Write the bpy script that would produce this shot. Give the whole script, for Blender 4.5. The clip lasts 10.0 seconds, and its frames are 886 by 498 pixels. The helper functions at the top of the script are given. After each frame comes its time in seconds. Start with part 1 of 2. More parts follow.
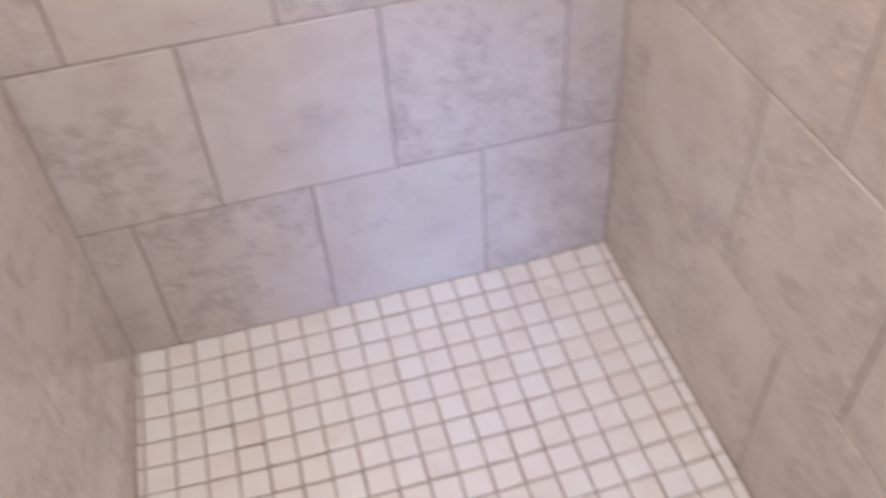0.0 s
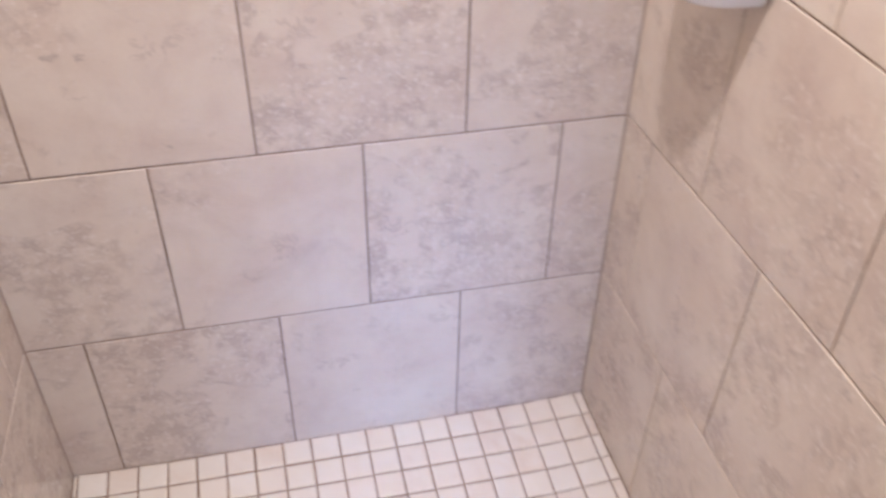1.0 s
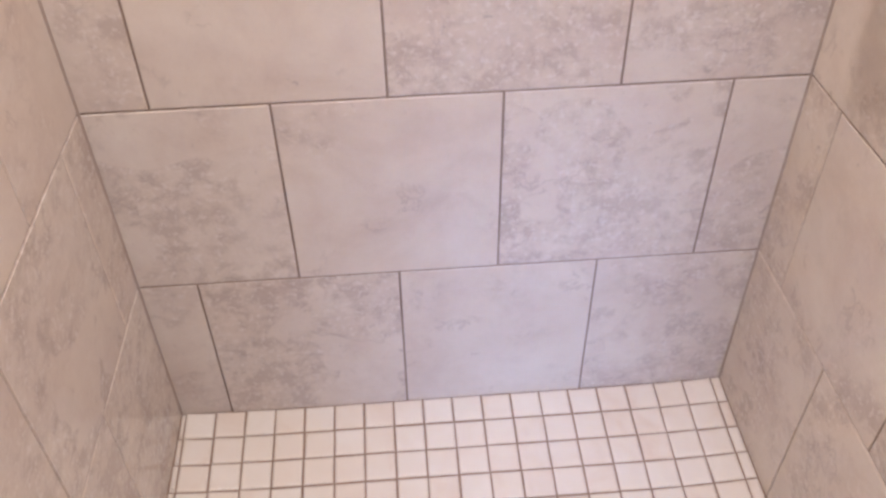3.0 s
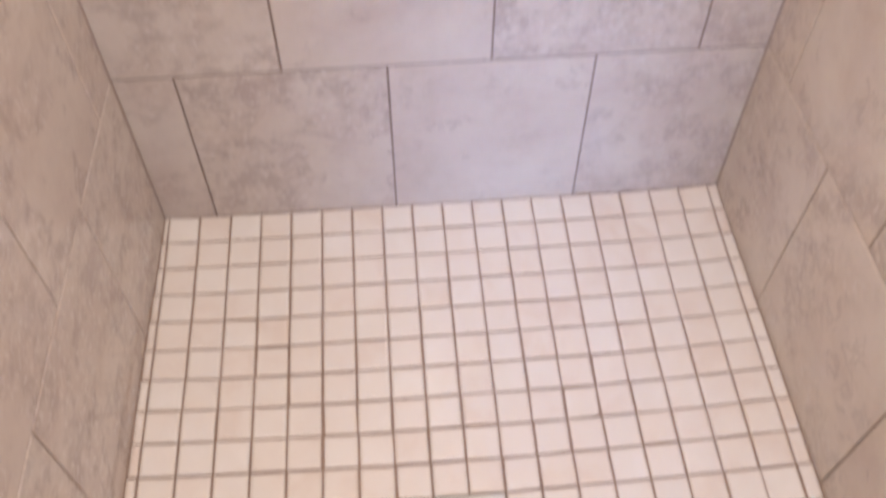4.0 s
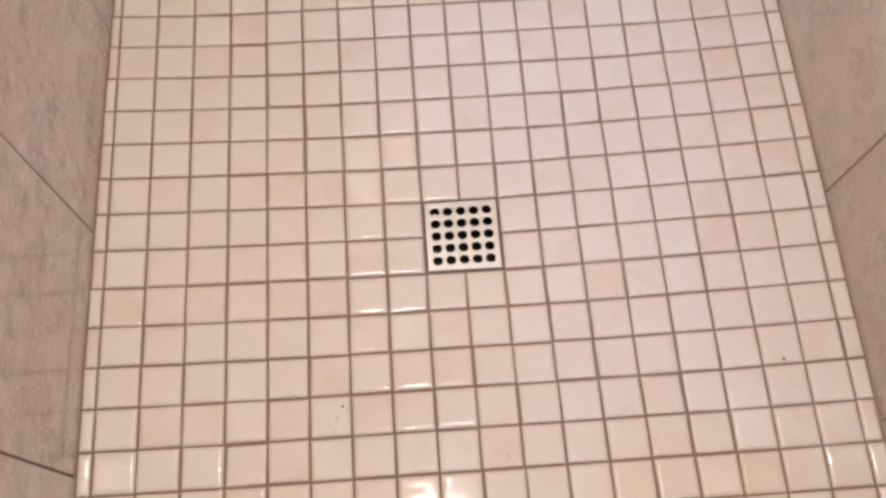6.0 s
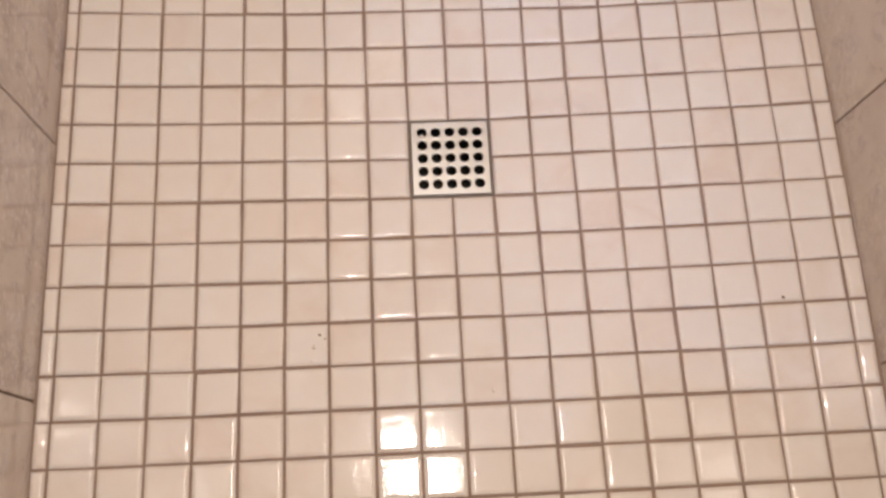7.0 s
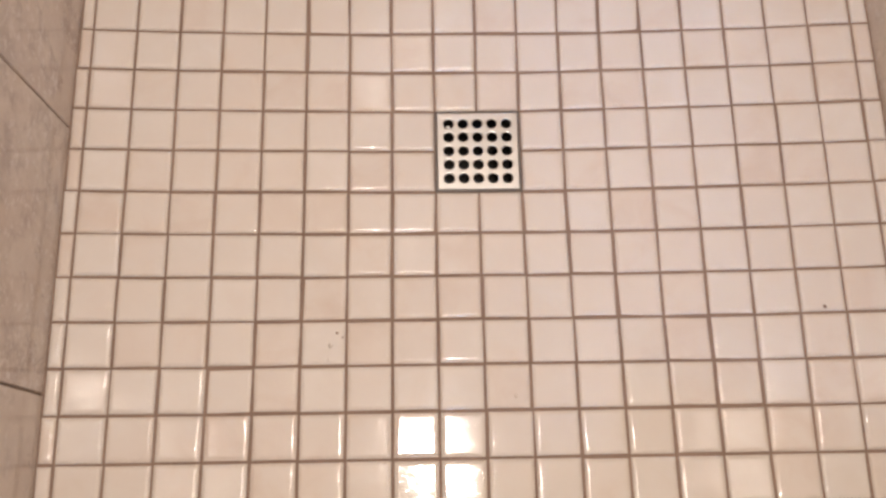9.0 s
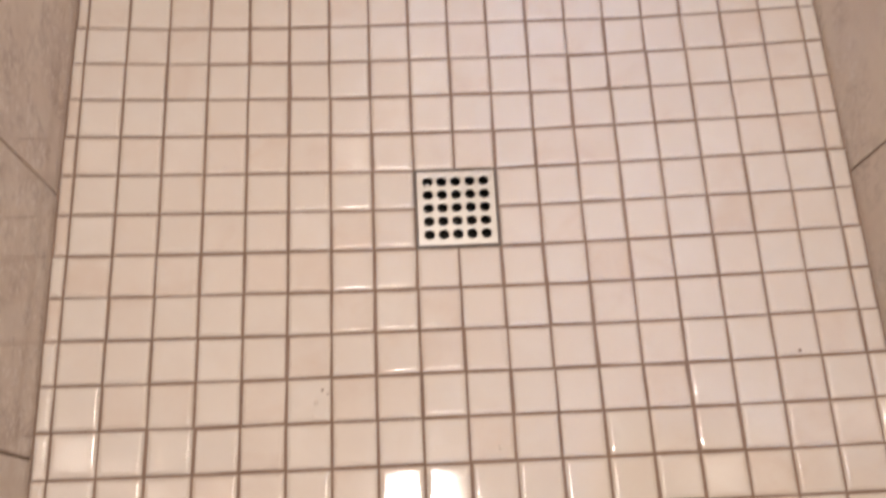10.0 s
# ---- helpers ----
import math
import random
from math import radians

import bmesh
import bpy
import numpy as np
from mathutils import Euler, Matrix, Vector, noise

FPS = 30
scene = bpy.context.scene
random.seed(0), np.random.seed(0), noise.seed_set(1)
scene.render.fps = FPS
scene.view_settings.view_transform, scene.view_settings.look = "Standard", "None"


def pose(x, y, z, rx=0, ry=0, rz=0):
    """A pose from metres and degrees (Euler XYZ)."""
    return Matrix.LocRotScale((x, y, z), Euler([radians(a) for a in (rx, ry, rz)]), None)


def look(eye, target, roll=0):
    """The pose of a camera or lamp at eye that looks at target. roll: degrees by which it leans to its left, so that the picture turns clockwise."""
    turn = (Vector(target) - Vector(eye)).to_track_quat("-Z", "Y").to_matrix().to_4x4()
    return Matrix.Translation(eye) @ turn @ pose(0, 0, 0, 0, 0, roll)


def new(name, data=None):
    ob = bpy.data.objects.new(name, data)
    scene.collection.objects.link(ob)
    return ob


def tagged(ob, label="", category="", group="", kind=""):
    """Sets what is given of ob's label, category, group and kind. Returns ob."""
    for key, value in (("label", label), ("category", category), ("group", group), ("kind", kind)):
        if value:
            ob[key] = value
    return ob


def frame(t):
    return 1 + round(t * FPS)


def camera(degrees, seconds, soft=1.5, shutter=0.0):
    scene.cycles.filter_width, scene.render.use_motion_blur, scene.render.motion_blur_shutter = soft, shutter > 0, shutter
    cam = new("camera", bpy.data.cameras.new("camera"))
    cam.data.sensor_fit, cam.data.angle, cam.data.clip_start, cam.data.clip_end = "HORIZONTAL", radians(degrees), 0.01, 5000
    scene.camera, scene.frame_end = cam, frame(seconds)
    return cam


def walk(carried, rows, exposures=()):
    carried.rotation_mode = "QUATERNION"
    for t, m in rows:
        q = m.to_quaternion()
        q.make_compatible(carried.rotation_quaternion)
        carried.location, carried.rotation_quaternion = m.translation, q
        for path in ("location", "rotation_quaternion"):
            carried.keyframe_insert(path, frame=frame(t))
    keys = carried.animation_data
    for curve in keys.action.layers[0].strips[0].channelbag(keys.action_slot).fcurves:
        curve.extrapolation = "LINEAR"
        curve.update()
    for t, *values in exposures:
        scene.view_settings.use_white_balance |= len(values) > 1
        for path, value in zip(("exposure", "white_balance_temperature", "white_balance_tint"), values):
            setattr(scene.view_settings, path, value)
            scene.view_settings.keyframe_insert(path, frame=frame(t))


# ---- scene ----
import functools

cam = camera(51.8, 10.0, soft=2.5, shutter=0.6)
PATH = [
    (0, (-0.105, -0.626, 1.354), (0.178, 0.742, -0.078), -4.8),
    (0.2, (-0.086, -0.658, 1.345), (0.275, 0.687, -0.091), -3.3),
    (0.5, (-0.108, -0.602, 1.38), (0.307, 0.77, -0.015), -0.5),
    (0.7, (-0.088, -0.585, 1.368), (0.34, 0.845, 0.037), 0.6),
    (1, (-0.069, -0.536, 1.361), (0.29, 0.965, 0.089), 1.1),
    (1.5, (-0.059, -0.488, 1.345), (0.14, 1.038, 0.067), -1.4),
    (2, (-0.062, -0.458, 1.337), (0.05, 1.09, 0.075), -2.0),
    (2.2, (-0.059, -0.453, 1.322), (0.017, 1.084, 0.044), -2.7),
    (3.3, (-0.073, -0.419, 1.29), (0.021, 1.008, -0.108), -0.8),
    (3.5, (-0.069, -0.425, 1.276), (0.022, 0.973, -0.152), -0.8),
    (4, (-0.072, -0.425, 1.224), (0.017, 0.762, -0.384), -0.2),
    (4.5, (-0.074, -0.437, 1.184), (0.001, 0.617, -0.514), 0.0),
    (5, (-0.07, -0.433, 1.162), (-0.012, 0.483, -0.614), -0.2),
    (5.5, (-0.077, -0.431, 1.141), (-0.012, 0.346, -0.701), 1.5),
    (6, (-0.065, -0.442, 1.114), (-0.001, 0.27, -0.753), 1.2),
    (6.2, (-0.075, -0.441, 1.102), (0.031, 0.244, -0.774), 4.7),
    (7.3, (-0.066, -0.423, 1.037), (0.028, 0.124, -0.884), 7.7),
    (7.5, (-0.082, -0.444, 1.03), (0.034, 0.112, -0.888), 9.8),
    (8, (-0.08, -0.428, 1.004), (0.017, -0.005, -0.948), 10.8),
    (8.5, (-0.083, -0.428, 0.981), (-0.009, -0.064, -0.984), 9.5),
    (8.7, (-0.065, -0.432, 0.997), (-0.03, 0.096, -0.931), 2.3),
    (9, (-0.065, -0.398, 1.012), (-0.024, 0.133, -0.916), 3.5),
    (9.5, (-0.069, -0.395, 1.016), (-0.021, 0.136, -0.912), 4.0),
    (10, (-0.053, -0.404, 1.035), (0.009, 0.24, -0.858), 3.0),
]
EXPOSURES = [(0, 0.02, 5600, 10.5), (0.5, 0.04, 5650, 11.5), (0.7, 0.24, 5760, 12), (1.0, 0.19, 5850, 12.5), (1.5, 0.15, 5980, 13.5), (3.5, 0.15, 6120, 14), (4.5, 0.08, 6260, 12.5), (6, 0.0, 6430, 12), (7.5, -0.03, 6520, 11.5), (10, -0.03, 6560, 11.5)]
walk(cam, [(t, look(eye, target, roll)) for t, eye, target, roll in PATH], EXPOSURES)


# ---- world, daylight, lamps ----
world = bpy.data.worlds.new("world")
scene.world = world
world.use_nodes = True
wn, wl = world.node_tree.nodes, world.node_tree.links
sky = wn.new("ShaderNodeTexSky")
sky.sky_type, sky.sun_disc = "NISHITA", False
sky.sun_elevation, sky.sun_rotation = math.radians(35), math.radians(160)
wl.new(sky.outputs["Color"], wn["Background"].inputs["Color"])
wn["Background"].inputs["Strength"].default_value = 0.1


def area_lamp(name, m, shape, sx, sy, watts, colour):
    data = bpy.data.lights.new(name, "AREA")
    data.shape, data.size, data.energy, data.color = shape, sx, watts, colour
    if shape in ("RECTANGLE", "ELLIPSE"):
        data.size_y = sy
    ob = new(name, data)
    ob.matrix_world = m
    return ob


LAMP_XY = (-0.048, -0.08)
area_lamp("shower_light", pose(*LAMP_XY, 2.385), "DISK", 0.115, 0.115, 23.2, (1.0, 0.885, 0.77))
# added fill from the bathroom side, not a known lamp; evens out the walls
area_lamp("room_fill", pose(0.55, -1.25, 2.36), "DISK", 0.6, 0.6, 4.0, (1.0, 0.86, 0.75))
# stand-ins for blue sky light from an unseen window behind the shower: a soft beam, and a broad fill
beam = area_lamp("sky_daylight", look((0.87, -6.0, 3.0), (0.165, 0.56, 0.36)), "RECTANGLE", 0.6, 0.9, 7.4, (0.38, 0.57, 1.0))
beam.data.spread = math.radians(24)
daylight = area_lamp("daylight_fill", look((0.49, -2.57, 1.45), (0.02, 0.52, 0.30)), "RECTANGLE", 0.17, 0.62, 0.8, (0.40, 0.60, 1.0))
daylight.data.spread = math.radians(50)

# ---- materials ----


def material(name, rough=0.5, metal=0.0, colour=(0.5, 0.5, 0.5)):
    m = bpy.data.materials.new(name)
    m.use_nodes = True
    b = m.node_tree.nodes["Principled BSDF"]
    b.inputs["Base Color"].default_value = (*colour, 1)
    b.inputs["Roughness"].default_value = rough
    b.inputs["Metallic"].default_value = metal
    return m, m.node_tree.nodes, m.node_tree.links, b


def noise_fac(nodes, links, vec, scale, detail=4.0, rough=0.55, distort=0.0):
    n = nodes.new("ShaderNodeTexNoise")
    n.inputs["Scale"].default_value, n.inputs["Detail"].default_value = scale, detail
    n.inputs["Roughness"].default_value, n.inputs["Distortion"].default_value = rough, distort
    links.new(vec, n.inputs["Vector"])
    return n.outputs["Fac"]


def ramp(nodes, links, fac, stops):
    r = nodes.new("ShaderNodeValToRGB")
    while len(r.color_ramp.elements) < len(stops):
        r.color_ramp.elements.new(0.5)
    for e, (at, c) in zip(r.color_ramp.elements, stops):
        e.position, e.color = at, (*c, 1)
    links.new(fac, r.inputs["Fac"])
    return r.outputs["Color"]


def maths(nodes, links, op, a, b):
    n = nodes.new("ShaderNodeMath")
    n.operation = op
    for k, v in ((0, a), (1, b)):
        if isinstance(v, (int, float)):
            n.inputs[k].default_value = v
        else:
            links.new(v, n.inputs[k])
    return n.outputs[0]


def mix(nodes, links, fac, a, b, mode="MIX"):
    n = nodes.new("ShaderNodeMix")
    n.data_type, n.blend_type = "RGBA", mode
    for key, v in ((0, fac), (6, a), (7, b)):
        if isinstance(v, (int, float)):
            n.inputs[key].default_value = v
        elif isinstance(v, tuple):
            n.inputs[key].default_value = (*v, 1)
        else:
            links.new(v, n.inputs[key])
    return n.outputs[2]


def bump(nodes, links, b, height, strength, distance):
    n = nodes.new("ShaderNodeBump")
    n.inputs["Strength"].default_value, n.inputs["Distance"].default_value = strength, distance
    links.new(height, n.inputs["Height"])
    links.new(n.outputs["Normal"], b.inputs["Normal"])
    links.new(n.outputs["Normal"], b.inputs["Coat Normal"])


def shifted(nodes, links):
    """Object coordinates moved by a random step for each piece, and that random number."""
    tc, info, geo = nodes.new("ShaderNodeTexCoord"), nodes.new("ShaderNodeObjectInfo"), nodes.new("ShaderNodeNewGeometry")
    rnd = maths(nodes, links, "FRACT", maths(nodes, links, "ADD", info.outputs["Random"], geo.outputs["Random Per Island"]), 0.0)
    add, comb = nodes.new("ShaderNodeVectorMath"), nodes.new("ShaderNodeCombineXYZ")
    for k, f in enumerate((37.0, 91.0, 53.0)):
        links.new(maths(nodes, links, "MULTIPLY", rnd, f), comb.inputs[k])
    links.new(tc.outputs["Object"], add.inputs[0])
    links.new(comb.outputs[0], add.inputs[1])
    return add.outputs[0], rnd


def step_up(nodes, links, fac, low, high):
    n = nodes.new("ShaderNodeMapRange")
    n.interpolation_type = "SMOOTHSTEP"
    n.inputs[1].default_value, n.inputs[2].default_value = low, high
    links.new(fac, n.inputs[0])
    return n.outputs[0]


def wall_tile_material(name, gloss):
    """Cloudy stone-look tile; the object's colour holds how mottled (red) and how warm (green) each one is."""
    m, n, l, b = material(name, gloss)
    vec, rnd = shifted(n, l)
    own = n.new("ShaderNodeObjectInfo").outputs["Color"]
    sep = n.new("ShaderNodeSeparateColor")
    l.new(own, sep.inputs[0])
    mottle, warmth = sep.outputs[0], sep.outputs[1]
    clouds = noise_fac(n, l, vec, 4.2, 5, 0.56, 0.3)
    tints = noise_fac(n, l, vec, 7.0, 6, 0.62, 0.3)
    blots = noise_fac(n, l, vec, 36.0, 8, 0.70, 0.2)
    clumps = noise_fac(n, l, vec, 14.0, 5, 0.60, 0.3)
    specks = noise_fac(n, l, vec, 105.0, 4, 0.62, 0.3)
    fine = noise_fac(n, l, vec, 260.0, 3, 0.65)
    pools = noise_fac(n, l, vec, 5.5, 3, 0.45, 0.6)
    # pale ground, a little warmer or cooler from tile to tile
    tone = maths(n, l, "ADD", tints, maths(n, l, "MULTIPLY", maths(n, l, "SUBTRACT", 0.5, warmth), 0.2))
    col = ramp(n, l, tone, [(0.26, (0.585, 0.485, 0.42)), (0.5, (0.675, 0.59, 0.515)), (0.74, (0.735, 0.665, 0.585))])
    # mottled fields, wide on some tiles and only at the rim of others
    spread = maths(n, l, "ADD", clouds, maths(n, l, "MULTIPLY", maths(n, l, "SUBTRACT", mottle, 0.5), 0.42))
    where = maths(n, l, "ADD", maths(n, l, "MULTIPLY", step_up(n, l, spread, 0.34, 0.62), 0.75), maths(n, l, "MULTIPLY", step_up(n, l, spread, 0.47, 0.50), 0.25))
    pool = maths(n, l, "MULTIPLY", step_up(n, l, pools, 0.585, 0.60), step_up(n, l, specks, 0.30, 0.38))
    where = maths(n, l, "MULTIPLY", where, maths(n, l, "SUBTRACT", 1.0, maths(n, l, "MULTIPLY", pool, 0.85)))
    grain = maths(n, l, "ADD", maths(n, l, "MULTIPLY", blots, 0.55), maths(n, l, "MULTIPLY", clumps, 0.45))
    soft = maths(n, l, "MULTIPLY", step_up(n, l, grain, 0.38, 0.62), 0.7)
    crisp = maths(n, l, "MULTIPLY", step_up(n, l, grain, 0.50, 0.57), 0.3)
    mask = maths(n, l, "MULTIPLY", maths(n, l, "ADD", soft, crisp), where)
    col = mix(n, l, maths(n, l, "MULTIPLY", mask, 0.6), col, (0.405, 0.325, 0.285))
    curls = noise_fac(n, l, vec, 24.0, 5, 0.6, 0.6)
    islands = noise_fac(n, l, vec, 9.0, 3, 0.55)
    vein = step_up(n, l, maths(n, l, "ABSOLUTE", maths(n, l, "SUBTRACT", curls, 0.5), 0.0), 0.05, 0.008)
    vein = maths(n, l, "MULTIPLY", vein, step_up(n, l, islands, 0.55, 0.64))
    col = mix(n, l, maths(n, l, "MULTIPLY", vein, 0.32), col, (0.38, 0.31, 0.28))
    light = maths(n, l, "MULTIPLY", step_up(n, l, specks, 0.52, 0.66), where)
    col = mix(n, l, maths(n, l, "MULTIPLY", light, 0.5), col, (0.78, 0.73, 0.69))
    dots = maths(n, l, "MULTIPLY", step_up(n, l, clumps, 0.34, 0.29), step_up(n, l, blots, 0.44, 0.54))
    col = mix(n, l, maths(n, l, "MULTIPLY", dots, 0.6), col, (0.37, 0.31, 0.28))
    col = mix(n, l, 0.06, col, ramp(n, l, fine, [(0.3, (0.45, 0.40, 0.38)), (0.7, (0.78, 0.73, 0.70))]))
    l.new(col, b.inputs["Base Color"])
    l.new(maths(n, l, "ADD", maths(n, l, "MULTIPLY", mask, 0.06), gloss), b.inputs["Roughness"])
    b.inputs["Specular IOR Level"].default_value = 0.65
    bump(n, l, b, maths(n, l, "ADD", clumps, maths(n, l, "MULTIPLY", blots, 0.3)), 0.08, 0.0012)
    return m


def floor_tile_material():
    m, n, l, b = material("cream_glazed_tile", 0.1)
    vec, rnd = shifted(n, l)
    clouds = noise_fac(n, l, vec, 16.0, 4, 0.6, 0.5)
    waves = noise_fac(n, l, vec, 60.0, 3, 0.5, 0.9)
    ripple = noise_fac(n, l, vec, 210.0, 4, 0.6, 0.4)
    tone = maths(n, l, "ADD", maths(n, l, "MULTIPLY", clouds, 0.75), maths(n, l, "MULTIPLY", rnd, 0.27))
    base = ramp(n, l, tone, [(0.26, (0.685, 0.59, 0.515)), (0.45, (0.725, 0.658, 0.595)), (0.62, (0.735, 0.683, 0.628)), (0.85, (0.77, 0.73, 0.69))])
    l.new(base, b.inputs["Base Color"])
    # a clear glaze over a hazy ground
    b.inputs["Roughness"].default_value, b.inputs["Coat Weight"].default_value = 0.55, 1.0
    b.inputs["Specular IOR Level"].default_value = 0.4
    l.new(maths(n, l, "ADD", maths(n, l, "MULTIPLY", clouds, 0.06), 0.03), b.inputs["Coat Roughness"])
    rim = n.new("ShaderNodeAttribute")
    rim.attribute_name = "rim"
    beads = noise_fac(n, l, vec, 280.0, 0, 0.5, 0.0)
    relief = maths(n, l, "ADD", maths(n, l, "MULTIPLY", waves, 0.6), maths(n, l, "MULTIPLY", ripple, 0.26))
    relief = maths(n, l, "ADD", relief, maths(n, l, "MULTIPLY", maths(n, l, "MULTIPLY", maths(n, l, "SUBTRACT", beads, 0.5), rim.outputs["Fac"]), 2.7))
    bump(n, l, b, relief, 0.29, 0.001)
    return m


def grout_material(name, dark, light):
    m, n, l, b = material(name, 0.85)
    tc = n.new("ShaderNodeTexCoord")
    big, fine = noise_fac(n, l, tc.outputs["Object"], 7.0, 4), noise_fac(n, l, tc.outputs["Object"], 600.0, 3, 0.7)
    col = ramp(n, l, maths(n, l, "ADD", maths(n, l, "MULTIPLY", big, 0.6), maths(n, l, "MULTIPLY", fine, 0.4)), [(0.3, dark), (0.7, light)])
    l.new(col, b.inputs["Base Color"])
    bump(n, l, b, fine, 0.5, 0.0006)
    return m


def brushed_steel():
    m, n, l, b = material("brushed_steel", 0.3, 1.0, (0.65, 0.665, 0.675))
    tc, mp = n.new("ShaderNodeTexCoord"), n.new("ShaderNodeMapping")
    mp.inputs["Scale"].default_value = (60, 1500, 60)
    l.new(tc.outputs["Object"], mp.inputs["Vector"])
    grain = noise_fac(n, l, mp.outputs["Vector"], 1.0, 3)
    l.new(maths(n, l, "ADD", maths(n, l, "MULTIPLY", grain, 0.16), 0.24), b.inputs["Roughness"])
    bump(n, l, b, grain, 0.15, 0.0004)
    return m


def painted(name, colour, rough=0.55):
    m, n, l, b = material(name, rough, 0.0, colour)
    tc = n.new("ShaderNodeTexCoord")
    fine, big = noise_fac(n, l, tc.outputs["Object"], 180.0, 3), noise_fac(n, l, tc.outputs["Object"], 2.0, 3)
    l.new(ramp(n, l, big, [(0.3, tuple(c * 0.94 for c in colour)), (0.7, colour)]), b.inputs["Base Color"])
    bump(n, l, b, fine, 0.12, 0.001)
    return m


WALL_TILE = wall_tile_material("grey_stone_tile", 0.055)
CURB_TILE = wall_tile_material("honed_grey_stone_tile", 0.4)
FLOOR_TILE = floor_tile_material()
WALL_GROUT = grout_material("taupe_wall_grout", (0.18, 0.125, 0.098), (0.34, 0.26, 0.215))
FLOOR_GROUT = grout_material("brown_floor_grout", (0.215, 0.145, 0.112), (0.345, 0.25, 0.20))
CAULK = grout_material("taupe_sealant", (0.36, 0.285, 0.245), (0.44, 0.36, 0.315))
STEEL = brushed_steel()
DULL_STEEL = painted("dull_steel", (0.16, 0.135, 0.12), 0.45)
# near black: the shade inside the drain is put into this colour
DARK = material("drain_shadow", 0.6, 0.0, (0.02, 0.016, 0.014))[0]
PAINT = painted("white_wall_paint", (0.78, 0.74, 0.69))
CEILING = painted("white_ceiling_paint", (0.82, 0.8, 0.77))
ROOM_TILE = painted("beige_room_floor", (0.5, 0.44, 0.38), 0.6)
WHITE_PLASTIC = painted("glossy_white_plastic", (0.9, 0.9, 0.9), 0.18)
GREY_METAL = painted("taupe_grey_metal", (0.24, 0.205, 0.165), 0.4)
BLUE_TAPE = painted("blue_edge_tape", (0.10, 0.25, 0.52), 0.4)
PALE_PANEL = painted("pale_blue_glazing", (0.40, 0.43, 0.52), 0.5)

# ---- helpers for meshes ----


def mesh_of(name, bm, mat, smooth=()):
    me = bpy.data.meshes.new(name)
    bm.normal_update()
    bm.to_mesh(me)
    bm.free()
    me.materials.append(mat)
    return me


def part(name, bm, mat, parent=None, label="", m=None):
    ob = new(name, mesh_of(name, bm, mat))
    if parent:
        ob.parent = parent
    if m is not None:
        ob.matrix_local = m
    return tagged(ob, label) if label else ob


def box(bm, x0, y0, z0, x1, y1, z1, bevel=0.0, seg=2):
    made = bmesh.ops.create_cube(bm, size=1.0, matrix=Matrix.Translation(((x0 + x1) / 2, (y0 + y1) / 2, (z0 + z1) / 2)) @ Matrix.Diagonal((x1 - x0, y1 - y0, z1 - z0, 1)))
    if bevel:
        edges = list({e for v in made["verts"] for e in v.link_edges})
        bmesh.ops.bevel(bm, geom=edges, offset=bevel, segments=seg, affect="EDGES", profile=0.5)
    return bm


def box_bm(*args, **kw):
    return box(bmesh.new(), *args, **kw)


def ring(w, h, corner, z):
    """Eight points of a rectangle with cut corners."""
    a, b = w / 2, h / 2
    c = corner
    return [(a, -b + c, z), (a, b - c, z), (a - c, b, z), (-a + c, b, z), (-a, b - c, z), (-a, -b + c, z), (-a + c, -b, z), (a - c, -b, z)]


def tile_ring(a, b, c, z):
    """Twelve points round a rectangle: each corner, and a point close by on both sides of it."""
    c = min(c, a * 0.4, b * 0.4)
    corners = [((a, b), (c, 0), (0, c)), ((-a, b), (0, c), (-c, 0)), ((-a, -b), (-c, 0), (0, -c)), ((a, -b), (0, -c), (c, 0))]
    out = []
    for (x, y), p, q in corners:
        # p and q step back from the corner along its two edges
        first, second = ((x, y - q[1] - p[1]), (x - p[0] - q[0], y))
        out += [first, (x, y), second] if x * y > 0 else [second, (x, y), first]
    return [(x, y, z) for x, y in out]


def tile_into(bm, w, h, thick, edge, m=None):
    """A tile lying on z = 0, its face up, with a rounded edge."""
    rim = bm.verts.layers.float.get("rim") or bm.verts.layers.float.new("rim")
    loops = []
    for k, d in ((0.0, 9.0), (0.12, 0.42), (0.55, 0.12), (1.35, 0.0)):
        loop = [bm.verts.new((m @ Vector(p)) if m else p) for p in tile_ring(w / 2 - edge * k, h / 2 - edge * k, edge, max(thick - edge * d, 0.0))]
        for v in loop:
            v[rim] = 1.0 if k < 1 else 0.0
        loops.append(loop)
    for low, high in zip(loops, loops[1:]):
        for k in range(12):
            f = bm.faces.new((low[k], low[(k + 1) % 12], high[(k + 1) % 12], high[k]))
            f.smooth = True
    bm.faces.new(loops[-1])


@functools.lru_cache(None)
def tile_mesh(w, h, thick, edge, mat_name):
    bm = bmesh.new()
    tile_into(bm, w, h, thick, edge)
    return mesh_of("tile", bm, bpy.data.materials[mat_name])


def empty(name, m=None):
    ob = new(name)
    ob.empty_display_size = 0.05
    if m is not None:
        ob.matrix_world = m
    return ob


# ---- large structure ----
P = 0.0508
X0, X1, Y0, Y1 = -0.4655, 0.4745, -0.521, 0.559
TOP = 2.42
ROWS_Z = [0.012, 0.336, 0.647, 0.957, 1.268, 1.579, 1.890, 2.201, TOP]
THICK = 0.008
JOINT = 0.0028


def left_x(y, z=0.0):
    """The left wall runs a little out of square."""
    return X0 - 0.0105 * (1 - math.exp(-(Y1 - y) / 0.3))


def right_x(y, z=0.0):
    """The right wall is out of square, and leans outwards towards the opening."""
    return X1 + 0.006 * (1 - math.exp(-(Y1 - y) / 0.25)) + 0.076 * (Y1 - y) * min(z, 0.65) * (1.0 if y > 0 else 1.0 / (1 - y))


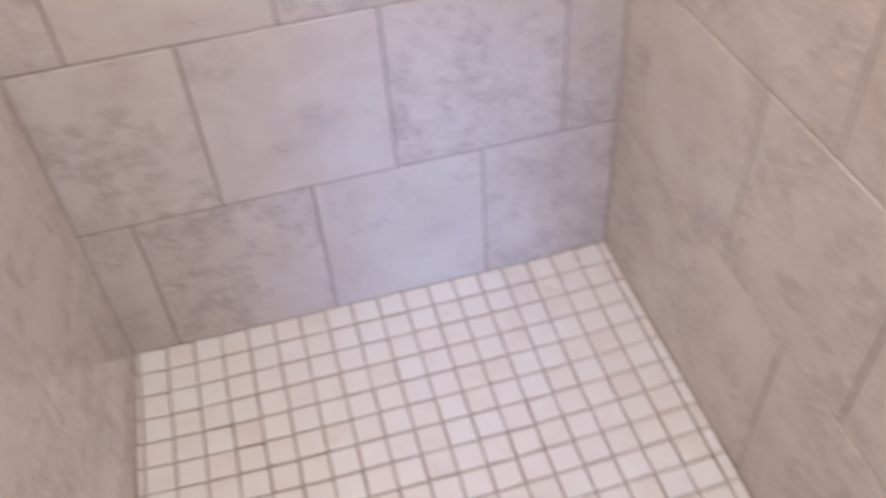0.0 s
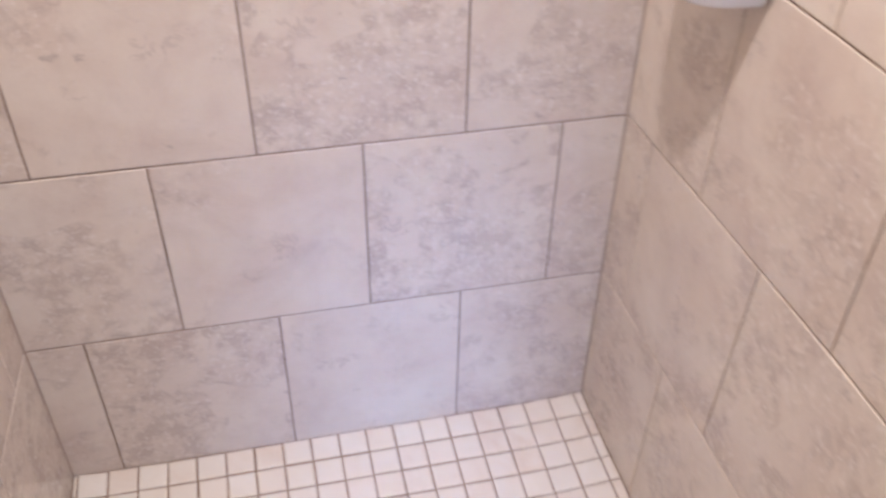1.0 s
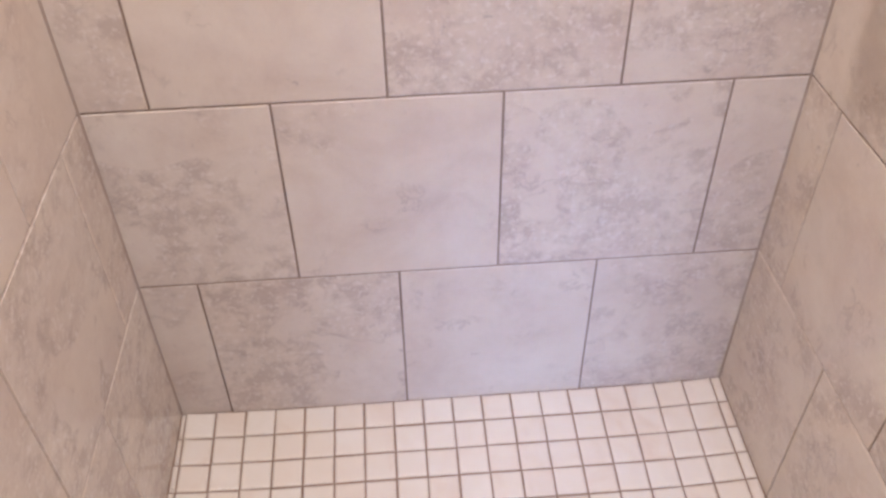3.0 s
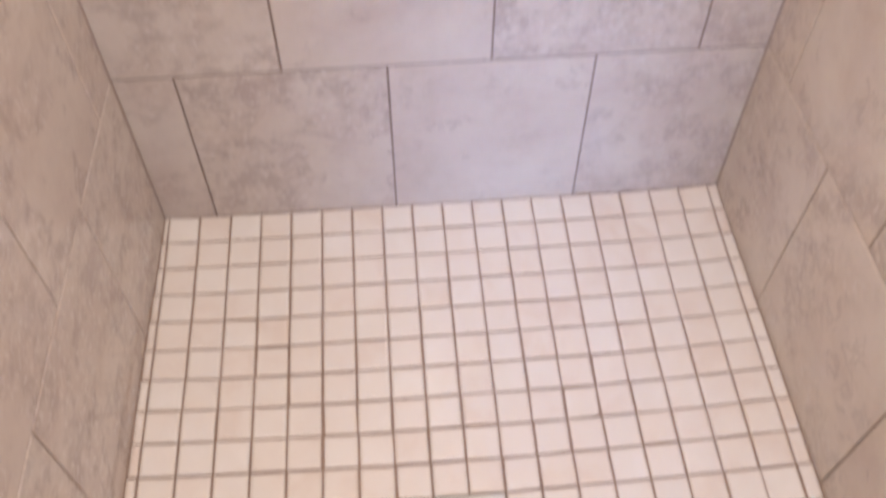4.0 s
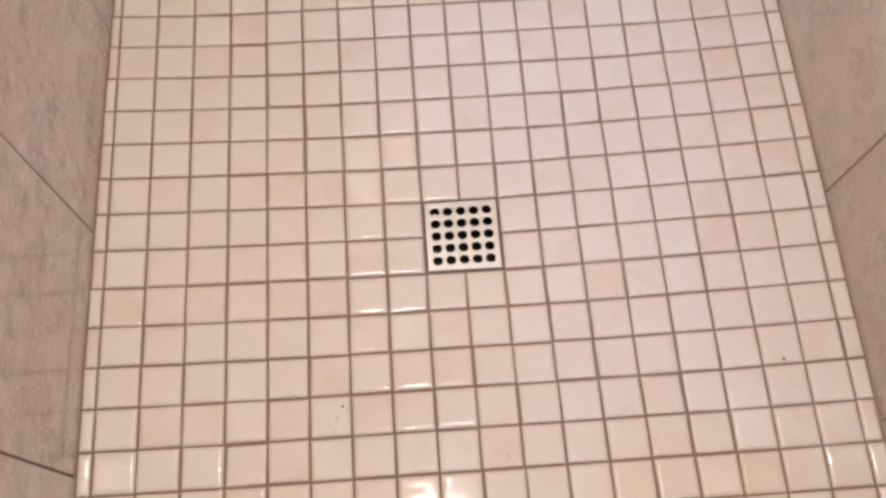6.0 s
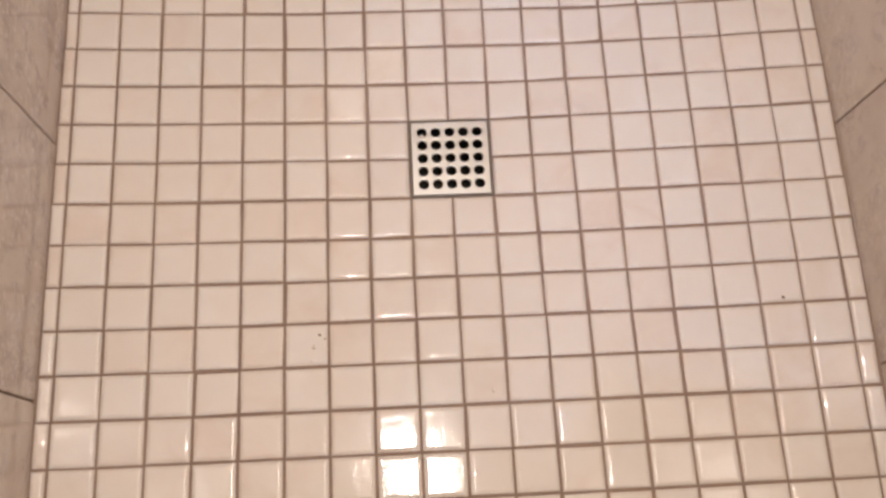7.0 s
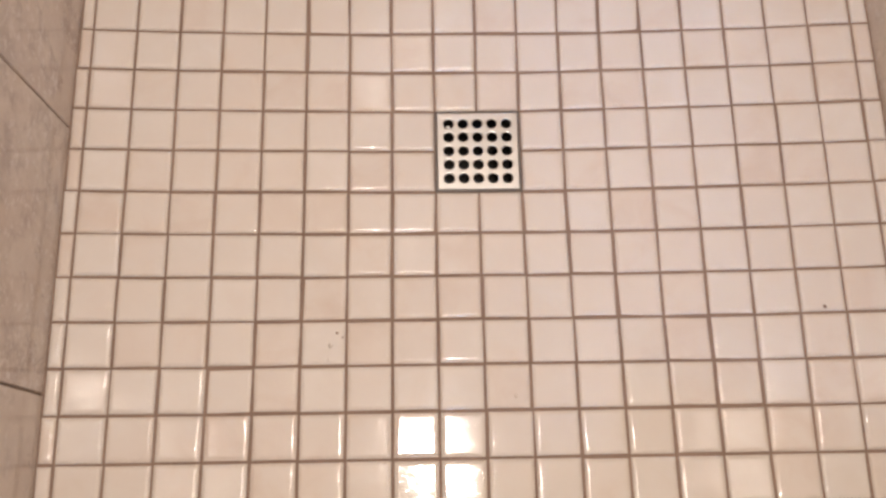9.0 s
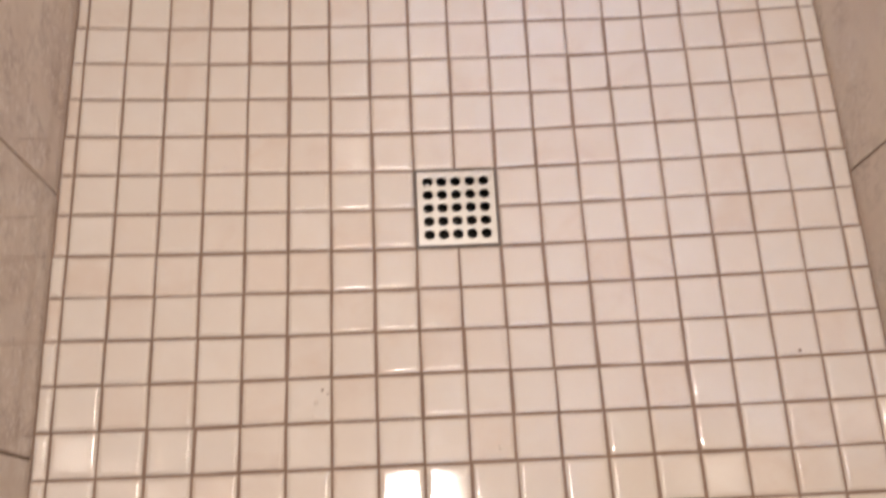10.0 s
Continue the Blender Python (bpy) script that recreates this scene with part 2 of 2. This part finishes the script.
def floor_height(x, y):
    return 0.045 * max(abs(x) - P, abs(y) - P, 0.0) + 0.03 * max(abs(x) - 7 * P, 0.0)


def wall_slab(name, x0, y0, z0, x1, y1, z1, mat, label, bevel=0.0):
    ob = part(name, box_bm(x0, y0, z0, x1, y1, z1, bevel=bevel), mat)
    return tagged(ob, label, "wall", kind="structure")


D, D_SIDE = 0.0015, 0.0028
wall_back = wall_slab("wall_back", -0.63, Y1 + D, -0.1, 0.63, Y1 + 0.12, TOP, WALL_GROUT, "shower back wall of cloudy grey stone tiles with taupe grout")


def side_wall(name, surface, sign, label):
    """A wall slab whose inner face follows surface(y, z); the outer face is plane."""
    bm = bmesh.new()
    ys_w, zs_w = [-0.655 + (Y1 + D + 0.655) * k / 12 for k in range(13)], [-0.1, 0.0, 0.16, 0.32, 0.48, 0.65, 1.2, TOP]
    inner = [[bm.verts.new((surface(y, max(z, 0.0)) + sign * D_SIDE, y, z)) for z in zs_w] for y in ys_w]
    outer = [[bm.verts.new((sign * 0.63, y, z)) for z in zs_w] for y in ys_w]
    for a in range(12):
        for b in range(7):
            for g in (inner, outer):
                bm.faces.new((g[a][b], g[a + 1][b], g[a + 1][b + 1], g[a][b + 1]))
    for a in range(12):
        for b in (0, 7):
            bm.faces.new((inner[a][b], inner[a + 1][b], outer[a + 1][b], outer[a][b]))
    for b in range(7):
        for a in (0, 12):
            bm.faces.new((inner[a][b], inner[a][b + 1], outer[a][b + 1], outer[a][b]))
    bmesh.ops.recalc_face_normals(bm, faces=bm.faces)
    return tagged(part(name, bm, WALL_GROUT), label, "wall", kind="structure")


wall_left = side_wall("wall_left", left_x, -1, "shower side wall of cloudy grey stone tiles with taupe grout")
wall_right = side_wall("wall_right", right_x, 1, "shower side wall of cloudy grey stone tiles beside the dispenser")

# the bathroom that closes the place behind the camera
RX0, RX1, RY0 = -1.35, 1.45, -2.60
room_floor = part("floor_room", box_bm(RX0 - 0.1, RY0 - 0.1, -0.1, RX1 + 0.1, -0.655, 0.0), ROOM_TILE)
tagged(room_floor, "plain beige bathroom floor outside the shower", "floor", kind="structure")
wall_slab("wall_west", RX0 - 0.1, RY0, 0.0, RX0, -0.555, TOP, PAINT, "plain white painted bathroom wall")
wall_slab("wall_east", RX1, RY0, 0.0, RX1 + 0.1, -0.555, TOP, PAINT, "plain white painted bathroom wall")
wall_slab("wall_north_west", RX0, -0.655, 0.0, -0.63, -0.555, TOP, PAINT, "plain white painted wall beside the shower opening")
wall_slab("wall_north_east", 0.63, -0.655, 0.0, RX1, -0.555, TOP, PAINT, "plain white painted wall beside the shower opening")
# the opening is never in view; cut narrow to shape the blue beam
south = bmesh.new()
for a in ((RX0 - 0.1, 0.0, 0.40, TOP), (0.58, 0.0, RX1 + 0.1, TOP), (0.40, 0.0, 0.58, 1.18), (0.40, 1.90, 0.58, TOP)):
    box(south, a[0], RY0 - 0.1, a[1], a[2], RY0, a[3])
tagged(part("wall_south", south, PAINT), "plain white painted bathroom wall with an unseen slit cut to shape the blue beam", "wall", kind="structure")
ceiling = part("ceiling", box_bm(RX0 - 0.1, RY0 - 0.1, TOP, RX1 + 0.1, Y1 + 0.12, TOP + 0.1), CEILING)
tagged(ceiling, "plain white painted ceiling over shower and bathroom", "ceiling", kind="structure")

# shower pan under the mosaic
pan = bmesh.new()
NX, NY = 24, 27
grid_pts = {}
xs = sorted({-0.495, 0.505, -7 * P, 7 * P, -P, P, *[X0 + (X1 - X0) * k / NX for k in range(NX + 1)]})
ys = sorted({Y0, Y1 + D, -P, P, *[Y0 + (Y1 - Y0) * k / NY for k in range(NY + 1)]})
for i, x in enumerate(xs):
    for j, y in enumerate(ys):
        grid_pts[i, j] = pan.verts.new((x, y, floor_height(x, y)))
for i in range(len(xs) - 1):
    for j in range(len(ys) - 1):
        cx, cy = (xs[i] + xs[i + 1]) / 2, (ys[j] + ys[j + 1]) / 2
        if abs(cx) < P and abs(cy) < P:
            continue
        pan.faces.new((grid_pts[i, j], grid_pts[i + 1, j], grid_pts[i + 1, j + 1], grid_pts[i, j + 1]))
floor = part("floor", pan, FLOOR_GROUT)
tagged(floor, "shower floor of glossy cream square mosaic tiles with brown grout", "floor", kind="structure")
box_pan = part("floor_base", box_bm(-0.47, Y0, -0.1, 0.475, Y1 + D, -0.075), FLOOR_GROUT)
tagged(box_pan, "mortar base below the shower floor", "floor", kind="structure")

# curb across the opening
curb = part("curb", box_bm(-0.486, -0.655, -0.1, 0.4885, Y0 - D, 0.110), WALL_GROUT)
tagged(curb, "low tiled curb of grey stone across the shower opening", "curb", kind="structure")

# ---- the drain ----


def floor_drain():
    top = 0.0035
    drain = empty("floor_drain", pose(0, 0, 0))
    tagged(drain, "square brushed steel floor drain with twenty-five round holes", "drain")
    g, cell, rad, thick = bmesh.new(), 0.0172, 0.0058, 0.0022
    half, n = cell * 2.5, 16
    weld = {}

    def vert(x, y, z):
        key = (round(x, 5), round(y, 5), z)
        if key not in weld:
            weld[key] = g.verts.new((x, y, z))
        return weld[key]

    for a in range(5):
        for b in range(5):
            cx, cy = (a - 2) * cell, (b - 2) * cell
            outer, rim, inner, low = [], [], [], []
            for k in range(n):
                t = 2 * math.pi * (k + 0.5) / n
                c, s = math.cos(t), math.sin(t)
                q = cell / 2 / max(abs(c), abs(s))
                outer.append((cx + c * q, cy + s * q))
                rim.append(g.verts.new((cx + c * (rad + 0.0015), cy + s * (rad + 0.0015), top)))
                inner.append(g.verts.new((cx + c * rad, cy + s * rad, top - 0.0007)))
                low.append(g.verts.new((cx + c * rad, cy + s * rad, top - thick)))
            corners = [(1, 1), (-1, 1), (-1, -1), (1, -1)]
            for k in range(n):
                k2 = (k + 1) % n
                o1, o2 = vert(*outer[k], top), vert(*outer[k2], top)
                pts = [rim[k], o1]
                if k % 4 == 1:
                    sx, sy = corners[k // 4]
                    pts.append(vert(cx + sx * cell / 2, cy + sy * cell / 2, top))
                pts += [o2, rim[k2]]
                g.faces.new(pts)
                for u, v in ((rim, inner), (inner, low)):
                    f = g.faces.new((v[k], u[k], u[k2], v[k2]))
                    f.smooth = True
    # border of the plate, turned down at its edge
    edge = 0.0482
    loops = []
    for w, z in ((half, top), (edge - 0.0012, top), (edge - 0.0003, top - 0.0004), (edge, top - 0.0012), (edge, top - 0.006)):
        loops.append([g.verts.new((w * sx, w * sy, z)) for sx, sy in ((1, -1), (1, 1), (-1, 1), (-1, -1))])
    for low_l, high_l in zip(loops, loops[1:]):
        for k in range(4):
            g.faces.new((high_l[k], high_l[(k + 1) % 4], low_l[(k + 1) % 4], low_l[k]))
    bmesh.ops.recalc_face_normals(g, faces=g.faces)
    part("grate", g, STEEL, drain)
    fr = bmesh.new()
    for sx, sy, lx, ly in ((1, 0, 0.0011, 0.0507), (-1, 0, 0.0011, 0.0507), (0, 1, 0.0485, 0.0011), (0, -1, 0.0485, 0.0011)):
        box(fr, sx * 0.0496 - lx, sy * 0.0496 - ly, -0.012, sx * 0.0496 + lx, sy * 0.0496 + ly, 0.0026)
    part("frame", fr, DULL_STEEL, drain, "thin steel frame round the grate")
    sump = bmesh.new()
    w = 0.0500
    up = [sump.verts.new((w * sx, w * sy, -0.001)) for sx, sy in ((1, -1), (1, 1), (-1, 1), (-1, -1))]
    dn = [sump.verts.new((w * 0.9 * sx, w * 0.9 * sy, -0.07)) for sx, sy in ((1, -1), (1, 1), (-1, 1), (-1, -1))]
    for k in range(4):
        sump.faces.new((up[k], up[(k + 1) % 4], dn[(k + 1) % 4], dn[k]))
    sump.faces.new(dn)
    part("sump", sump, DARK, drain, "drain body below the grate, its shade painted near black")
    screw = bmesh.new()
    bmesh.ops.create_cone(screw, cap_ends=True, segments=14, radius1=0.0028, radius2=0.0024, depth=0.0016)
    box(screw, -0.0022, -0.0004, 0.0006, 0.0022, 0.0004, 0.0011)
    part("screw", screw, STEEL, drain, "small steel screw under a corner hole", pose(-2 * cell, 2 * cell, -0.009, 0, 0, 30))
    return drain


floor_drain()

# ---- things ----
CRUMBS = [(-0.163, -0.217, 0.0014, FLOOR_GROUT), (-0.157, -0.222, 0.0010, FLOOR_GROUT), (-0.170, -0.231, 0.0024, FLOOR_TILE), (-0.172, -0.2465, 0.0015, FLOOR_TILE), (0.033, -0.290, 0.0022, FLOOR_TILE), (-0.392, -0.190, 0.0014, FLOOR_GROUT), (0.382, -0.197, 0.0022, FLOOR_GROUT)]


def soap_dispenser(m):
    """White wall dispenser: rounded body, back plate, lid."""
    th = empty("soap_dispenser", m)
    tagged(th, "rounded glossy white dispenser fixed to the tiled wall", "dispenser")
    bm = bmesh.new()
    levels = [(0.0, 0.66), (0.004, 0.82), (0.012, 0.92), (0.026, 0.98), (0.06, 1.0), (0.15, 1.0), (0.185, 0.97)]
    loops = []
    n = 28
    for z, s in levels:
        row = []
        for k in range(n + 1):
            t = math.pi * k / n
            c, d = math.cos(t), math.sin(t)
            row.append(bm.verts.new((-0.098 * s * abs(d) ** 0.7 - 0.001, 0.067 * s * math.copysign(abs(c) ** 0.7, c), z)))
        loops.append(row)
    for a, b in zip(loops, loops[1:]):
        for k in range(n):
            f = bm.faces.new((a[k], a[k + 1], b[k + 1], b[k]))
            f.smooth = True
    bm.faces.new(loops[0][::-1])
    bmesh.ops.recalc_face_normals(bm, faces=bm.faces)
    part("body", bm, WHITE_PLASTIC, th)
    part("back_plate", box_bm(-0.004, -0.055, 0.02, 0.0, 0.055, 0.2, bevel=0.0012), WHITE_PLASTIC, th)
    part("lid", box_bm(-0.097, -0.065, 0.1855, -0.0045, 0.065, 0.2, bevel=0.006, seg=3), WHITE_PLASTIC, th)
    return th


soap_dispenser(pose(right_x(0.36, 0.9), 0.357, 0.931, 0, 0, -2.0))


def turned(profile, n=32):
    """A solid of revolution round the x axis from (radius, x) pairs, its front towards -x."""
    bm = bmesh.new()
    rows_t = [[bm.verts.new((x, r * math.cos(2 * math.pi * k / n), r * math.sin(2 * math.pi * k / n))) for k in range(n)] for r, x in profile]
    for a, b in zip(rows_t, rows_t[1:]):
        for k in range(n):
            bm.faces.new((a[k], a[(k + 1) % n], b[(k + 1) % n], b[k])).smooth = True
    bm.faces.new(rows_t[0])
    bm.faces.new(rows_t[-1])
    bmesh.ops.recalc_face_normals(bm, faces=bm.faces)
    return bm


def unseen_valve(m):
    """A mixer guessed out of view, added for its shadow on the side wall: wall plate, sleeve and a round grip."""
    th = empty("unseen_valve", m)
    tagged(th, "unseen round steel mixer, added for its shadow on the tiled wall", "shower valve")
    part("wall_plate", turned([(0.082, 0.0), (0.082, -0.003), (0.078, -0.007), (0.04, -0.009)]), STEEL, th)
    part("sleeve", turned([(0.028, -0.0095), (0.028, -0.048)]), STEEL, th)
    part("grip", turned([(0.04, -0.0485), (0.064, -0.054), (0.068, -0.066), (0.066, -0.082), (0.055, -0.09), (0.02, -0.093)]), STEEL, th)
    return th


unseen_valve(pose(right_x(-0.052, 1.13) - 0.001, -0.052, 1.13))


def framed_panel(m):
    """A framed pale glass panel that lies on the curb, its corner over the floor."""
    th = empty("framed_panel", m)
    tagged(th, "pale blue panel in a taupe metal frame lying on the curb", "door panel")
    part("front_bar", box_bm(-0.0025, -0.011, 0.0, 0.268, 0.0, 0.017, bevel=0.003, seg=3), GREY_METAL, th, "rounded taupe metal bar")
    part("rear_bar", box_bm(0.0, -0.125, 0.0, 0.240, -0.114, 0.02, bevel=0.003, seg=3), GREY_METAL, th, "rounded taupe metal bar")
    part("edge_tape", box_bm(-0.004, -0.1135, 0.004, 0.0045, -0.0115, 0.0165, bevel=0.0008), BLUE_TAPE, th, "strip of blue edge tape")
    part("pane", box_bm(0.005, -0.1135, 0.004, 0.242, -0.0115, 0.014, bevel=0.001), PALE_PANEL, th, "pale blue frosted pane")
    part("end_cap", box_bm(-0.018, -0.122, 0.0, -0.0045, -0.0115, 0.017, bevel=0.0015), WHITE_PLASTIC, th, "white plastic end cap")
    return th


framed_panel(pose(0.193, -0.485, 0.1178, 0, 0, -11.0))


def crumb(x, y, size, mat, label, seed):
    """A small lump left on a floor tile."""
    r = random.Random(seed)
    bm = bmesh.new()
    bmesh.ops.create_icosphere(bm, subdivisions=2, radius=size)
    for v in bm.verts:
        v.co *= r.uniform(0.75, 1.2)
        v.co.z *= 0.5
        v.co.x *= 1.3
    for f in bm.faces:
        f.smooth = True
    ob = part("grout_crumb", bm, mat)
    ob.matrix_world = pose(x, y, floor_height(x, y) + 0.0019 + size * 0.3, 0, 0, r.uniform(0, 180))
    return tagged(ob, label, "debris", "crumbs on the shower floor")


for k, (x, y, size, mat) in enumerate(CRUMBS):
    crumb(x, y, size, mat, "tiny lump of dried brown grout on a floor tile" if mat == FLOOR_GROUT else "tiny glossy drop on a floor tile", k)


def downlight(m):
    th = empty("recessed_downlight", m)
    tagged(th, "round recessed ceiling light with a white trim", "ceiling light")
    bm = bmesh.new()
    n = 40
    prof = [(0.08, 0.0), (0.083, -0.004), (0.095, -0.004), (0.098, 0.0)]
    rows = [[bm.verts.new((r * math.cos(2 * math.pi * k / n), r * math.sin(2 * math.pi * k / n), z)) for k in range(n)] for r, z in prof]
    for a, b in zip(rows, rows[1:]):
        for k in range(n):
            bm.faces.new((a[k], b[k], b[(k + 1) % n], a[(k + 1) % n]))
    part("trim", bm, WHITE_PLASTIC, th)
    return th


downlight(pose(*LAMP_XY, TOP - 0.001))

# ---- wall tiles ----
rng = random.Random(7)


# how mottled the tiles of the lowest rows of the back wall are
MOTTLE = [(0.45, 0.78, 0.25, 0.72), (0.66, 0.2, 0.82, 0.5), (0.45, 0.3, 0.92, 0.55)]


def lay_wall(wall, face, joints_a, joints_b, joints_c, warp=True, mottle=()):
    """Rows of tiles on the wall face(a, z), a point; joints along it for the first, the even and the later odd rows."""
    up = Vector((0, 0, 1))
    for row, (za, zb) in enumerate(zip(ROWS_Z, ROWS_Z[1:])):
        cuts = joints_b if row % 2 else joints_c if row else joints_a
        for k, (a, b) in enumerate(zip(cuts, cuts[1:])):
            ja = 0.0005 if a == cuts[0] else JOINT / 2
            jb = 0.0005 if b == cuts[-1] else JOINT / 2
            w, h = b - a - ja - jb, zb - za - JOINT
            c, z = (a + ja + b - jb) / 2, (za + zb) / 2
            r = (face(c + 0.05, z) - face(c - 0.05, z)).normalized()
            u = (face(c, z + 0.05) - face(c, z - 0.05)).normalized()
            nrm = r.cross(u).normalized()
            basis = Matrix((r, nrm.cross(r), nrm)).transposed().to_4x4()
            if warp:
                bm = bmesh.new()
                tile_into(bm, w, h, THICK, 0.0016)
                back = basis.to_3x3().transposed()
                for v in bm.verts:
                    v.co = back @ (face(c + v.co.x, z + v.co.y) + nrm * v.co.z - face(c, z))
                ob = new("tile", mesh_of("tile", bm, WALL_TILE))
                ob.matrix_local = Matrix.Translation(face(c, z) - nrm * THICK) @ basis
            else:
                ob = new("tile", tile_mesh(round(w, 4), round(h, 4), THICK, 0.0016, WALL_TILE.name))
                wob = Euler((rng.gauss(0, 0.0008), rng.gauss(0, 0.0008), rng.gauss(0, 0.0006))).to_matrix().to_4x4()
                ob.matrix_local = Matrix.Translation(face(c, z) - nrm * (THICK + rng.uniform(0.0, 0.0003))) @ basis @ wob
            ob.color = (mottle[row][k] if row < len(mottle) else rng.uniform(0.15, 0.85), rng.uniform(0.1, 0.9), 0.5, 1.0)
            ob.parent = wall


FRONT = -0.655
lay_wall(wall_back, lambda a, z: Vector((a, Y1, z)), [X0, -0.379, -0.077, 0.2245, X1], [X0, -0.2265, 0.0725, 0.373, X1], [X0, -0.377, -0.077, 0.224, X1], warp=False, mottle=MOTTLE)
lay_wall(wall_left, lambda a, z: Vector((left_x(a, z), a, z)), [FRONT, -0.583, -0.281, 0.027, 0.330, Y1], [FRONT, -0.42, -0.118, 0.184, 0.479, Y1], [FRONT, -0.56, -0.258, 0.045, 0.348, Y1])
lay_wall(wall_right, lambda a, z: Vector((right_x(-a, z), -a, z)), [-Y1, -0.322, -0.021, 0.281, 0.583, -FRONT], [-Y1, -0.475, -0.189, 0.112, 0.413, -FRONT], [-Y1, -0.338, -0.045, 0.256, 0.557, -FRONT])


def caulk_bead(name, path, inward, size=0.0026):
    """A hollow bead of sealant along a corner; inward: the two directions that leave it."""
    bm = bmesh.new()
    a, b = Vector(inward[0]), Vector(inward[1])
    prof = [(0.0, 0.0), (1.0, 0.0), (0.5, 0.16), (0.16, 0.5), (0.0, 1.0)]
    rings_c = [[bm.verts.new(Vector(p) + a * (u * size) + b * (v * size)) for u, v in prof] for p in path]
    for lo, hi in zip(rings_c, rings_c[1:]):
        for k in range(5):
            bm.faces.new((lo[k], lo[(k + 1) % 5], hi[(k + 1) % 5], hi[k])).smooth = True
    bmesh.ops.recalc_face_normals(bm, faces=bm.faces)
    return tagged(part(name, bm, CAULK), "thin bead of taupe sealant in the tiled corner", "trim", kind="structure")


caulk_bead("trim_1", [(left_x(Y1), Y1, 0.02), (left_x(Y1), Y1, TOP)], ((1, 0, 0), (0, -1, 0)))
caulk_bead("trim_2", [(right_x(Y1), Y1, 0.02), (right_x(Y1), Y1, TOP)], ((-1, 0, 0), (0, -1, 0)))

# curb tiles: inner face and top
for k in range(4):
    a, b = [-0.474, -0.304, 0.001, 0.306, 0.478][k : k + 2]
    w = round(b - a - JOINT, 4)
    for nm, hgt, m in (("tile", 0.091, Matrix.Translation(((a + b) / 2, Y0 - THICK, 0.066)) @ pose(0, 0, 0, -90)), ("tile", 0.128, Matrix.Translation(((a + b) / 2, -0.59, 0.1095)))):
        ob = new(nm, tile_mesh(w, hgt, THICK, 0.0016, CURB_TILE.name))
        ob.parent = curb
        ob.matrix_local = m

# ---- floor mosaic ----
FT, EDGE, G = 0.0052, 0.0040, 0.00115
rng = random.Random(21)
cols = [(i * P + G, (i + 1) * P - G) for i in range(-9, 9)]
rows = [(Y0 + 0.001, -10 * P - G)] + [(j * P + G, (j + 1) * P - G) for j in range(-10, 10)] + [(10 * P + G, Y1 - 0.001)]
far_rows = bmesh.new()
for j, (ya, yb) in enumerate(rows):
    ym = (ya + yb) / 2
    for xa, xb in [(round(left_x(ym) + 0.0020, 4), -9 * P - G), *cols, (9 * P + G, round(right_x(ym) - 0.0016, 4))]:
        cx, cy = (xa + xb) / 2, (ya + yb) / 2
        if abs(cx) < P and abs(cy) < P:
            continue
        e = 0.012
        sx = (floor_height(cx + e, cy) - floor_height(cx - e, cy)) / (2 * e)
        sy = (floor_height(cx, cy + e) - floor_height(cx, cy - e)) / (2 * e)
        # the outer columns dip more steeply towards the drain
        steep = 0.086 if abs(cx) > 8 * P else 0.07 if abs(cx) > 7 * P else 0.045 if abs(cx) > 6 * P else 0.0
        sx = math.copysign(max(abs(sx), steep), cx)
        # and the rows towards the opening lie in a shallow dish
        if cy < 0 and abs(cy) > abs(cx):
            sy = -(0.068 if cy < -8 * P else 0.045 if cy < -7 * P else 0.03)
        elif cy < 0 and abs(cx) > 8 * P:
            sy = 0.013
        lift = 0.0012 if steep else 0.0
        tilt = Euler((sy + rng.gauss(0, 0.006), -sx + rng.gauss(0, 0.006), rng.gauss(0, 0.006))).to_matrix().to_4x4()
        m = Matrix.Translation((cx + rng.gauss(0, 0.0003), cy + rng.gauss(0, 0.0003), floor_height(cx, cy) - 0.0033 + lift + rng.gauss(0, 0.00015))) @ tilt
        w, h = round(xb - xa, 4), round(yb - ya, 4)
        if j < 15:
            ob = new("tile", tile_mesh(w, h, FT, EDGE, FLOOR_TILE.name))
            ob.parent = floor
            ob.matrix_local = m
        else:
            tile_into(far_rows, w, h, FT, EDGE, m)
far = part("mosaic", far_rows, FLOOR_TILE, floor)
tagged(far, "rows of cream mosaic tiles by the back wall", kind="stuff")
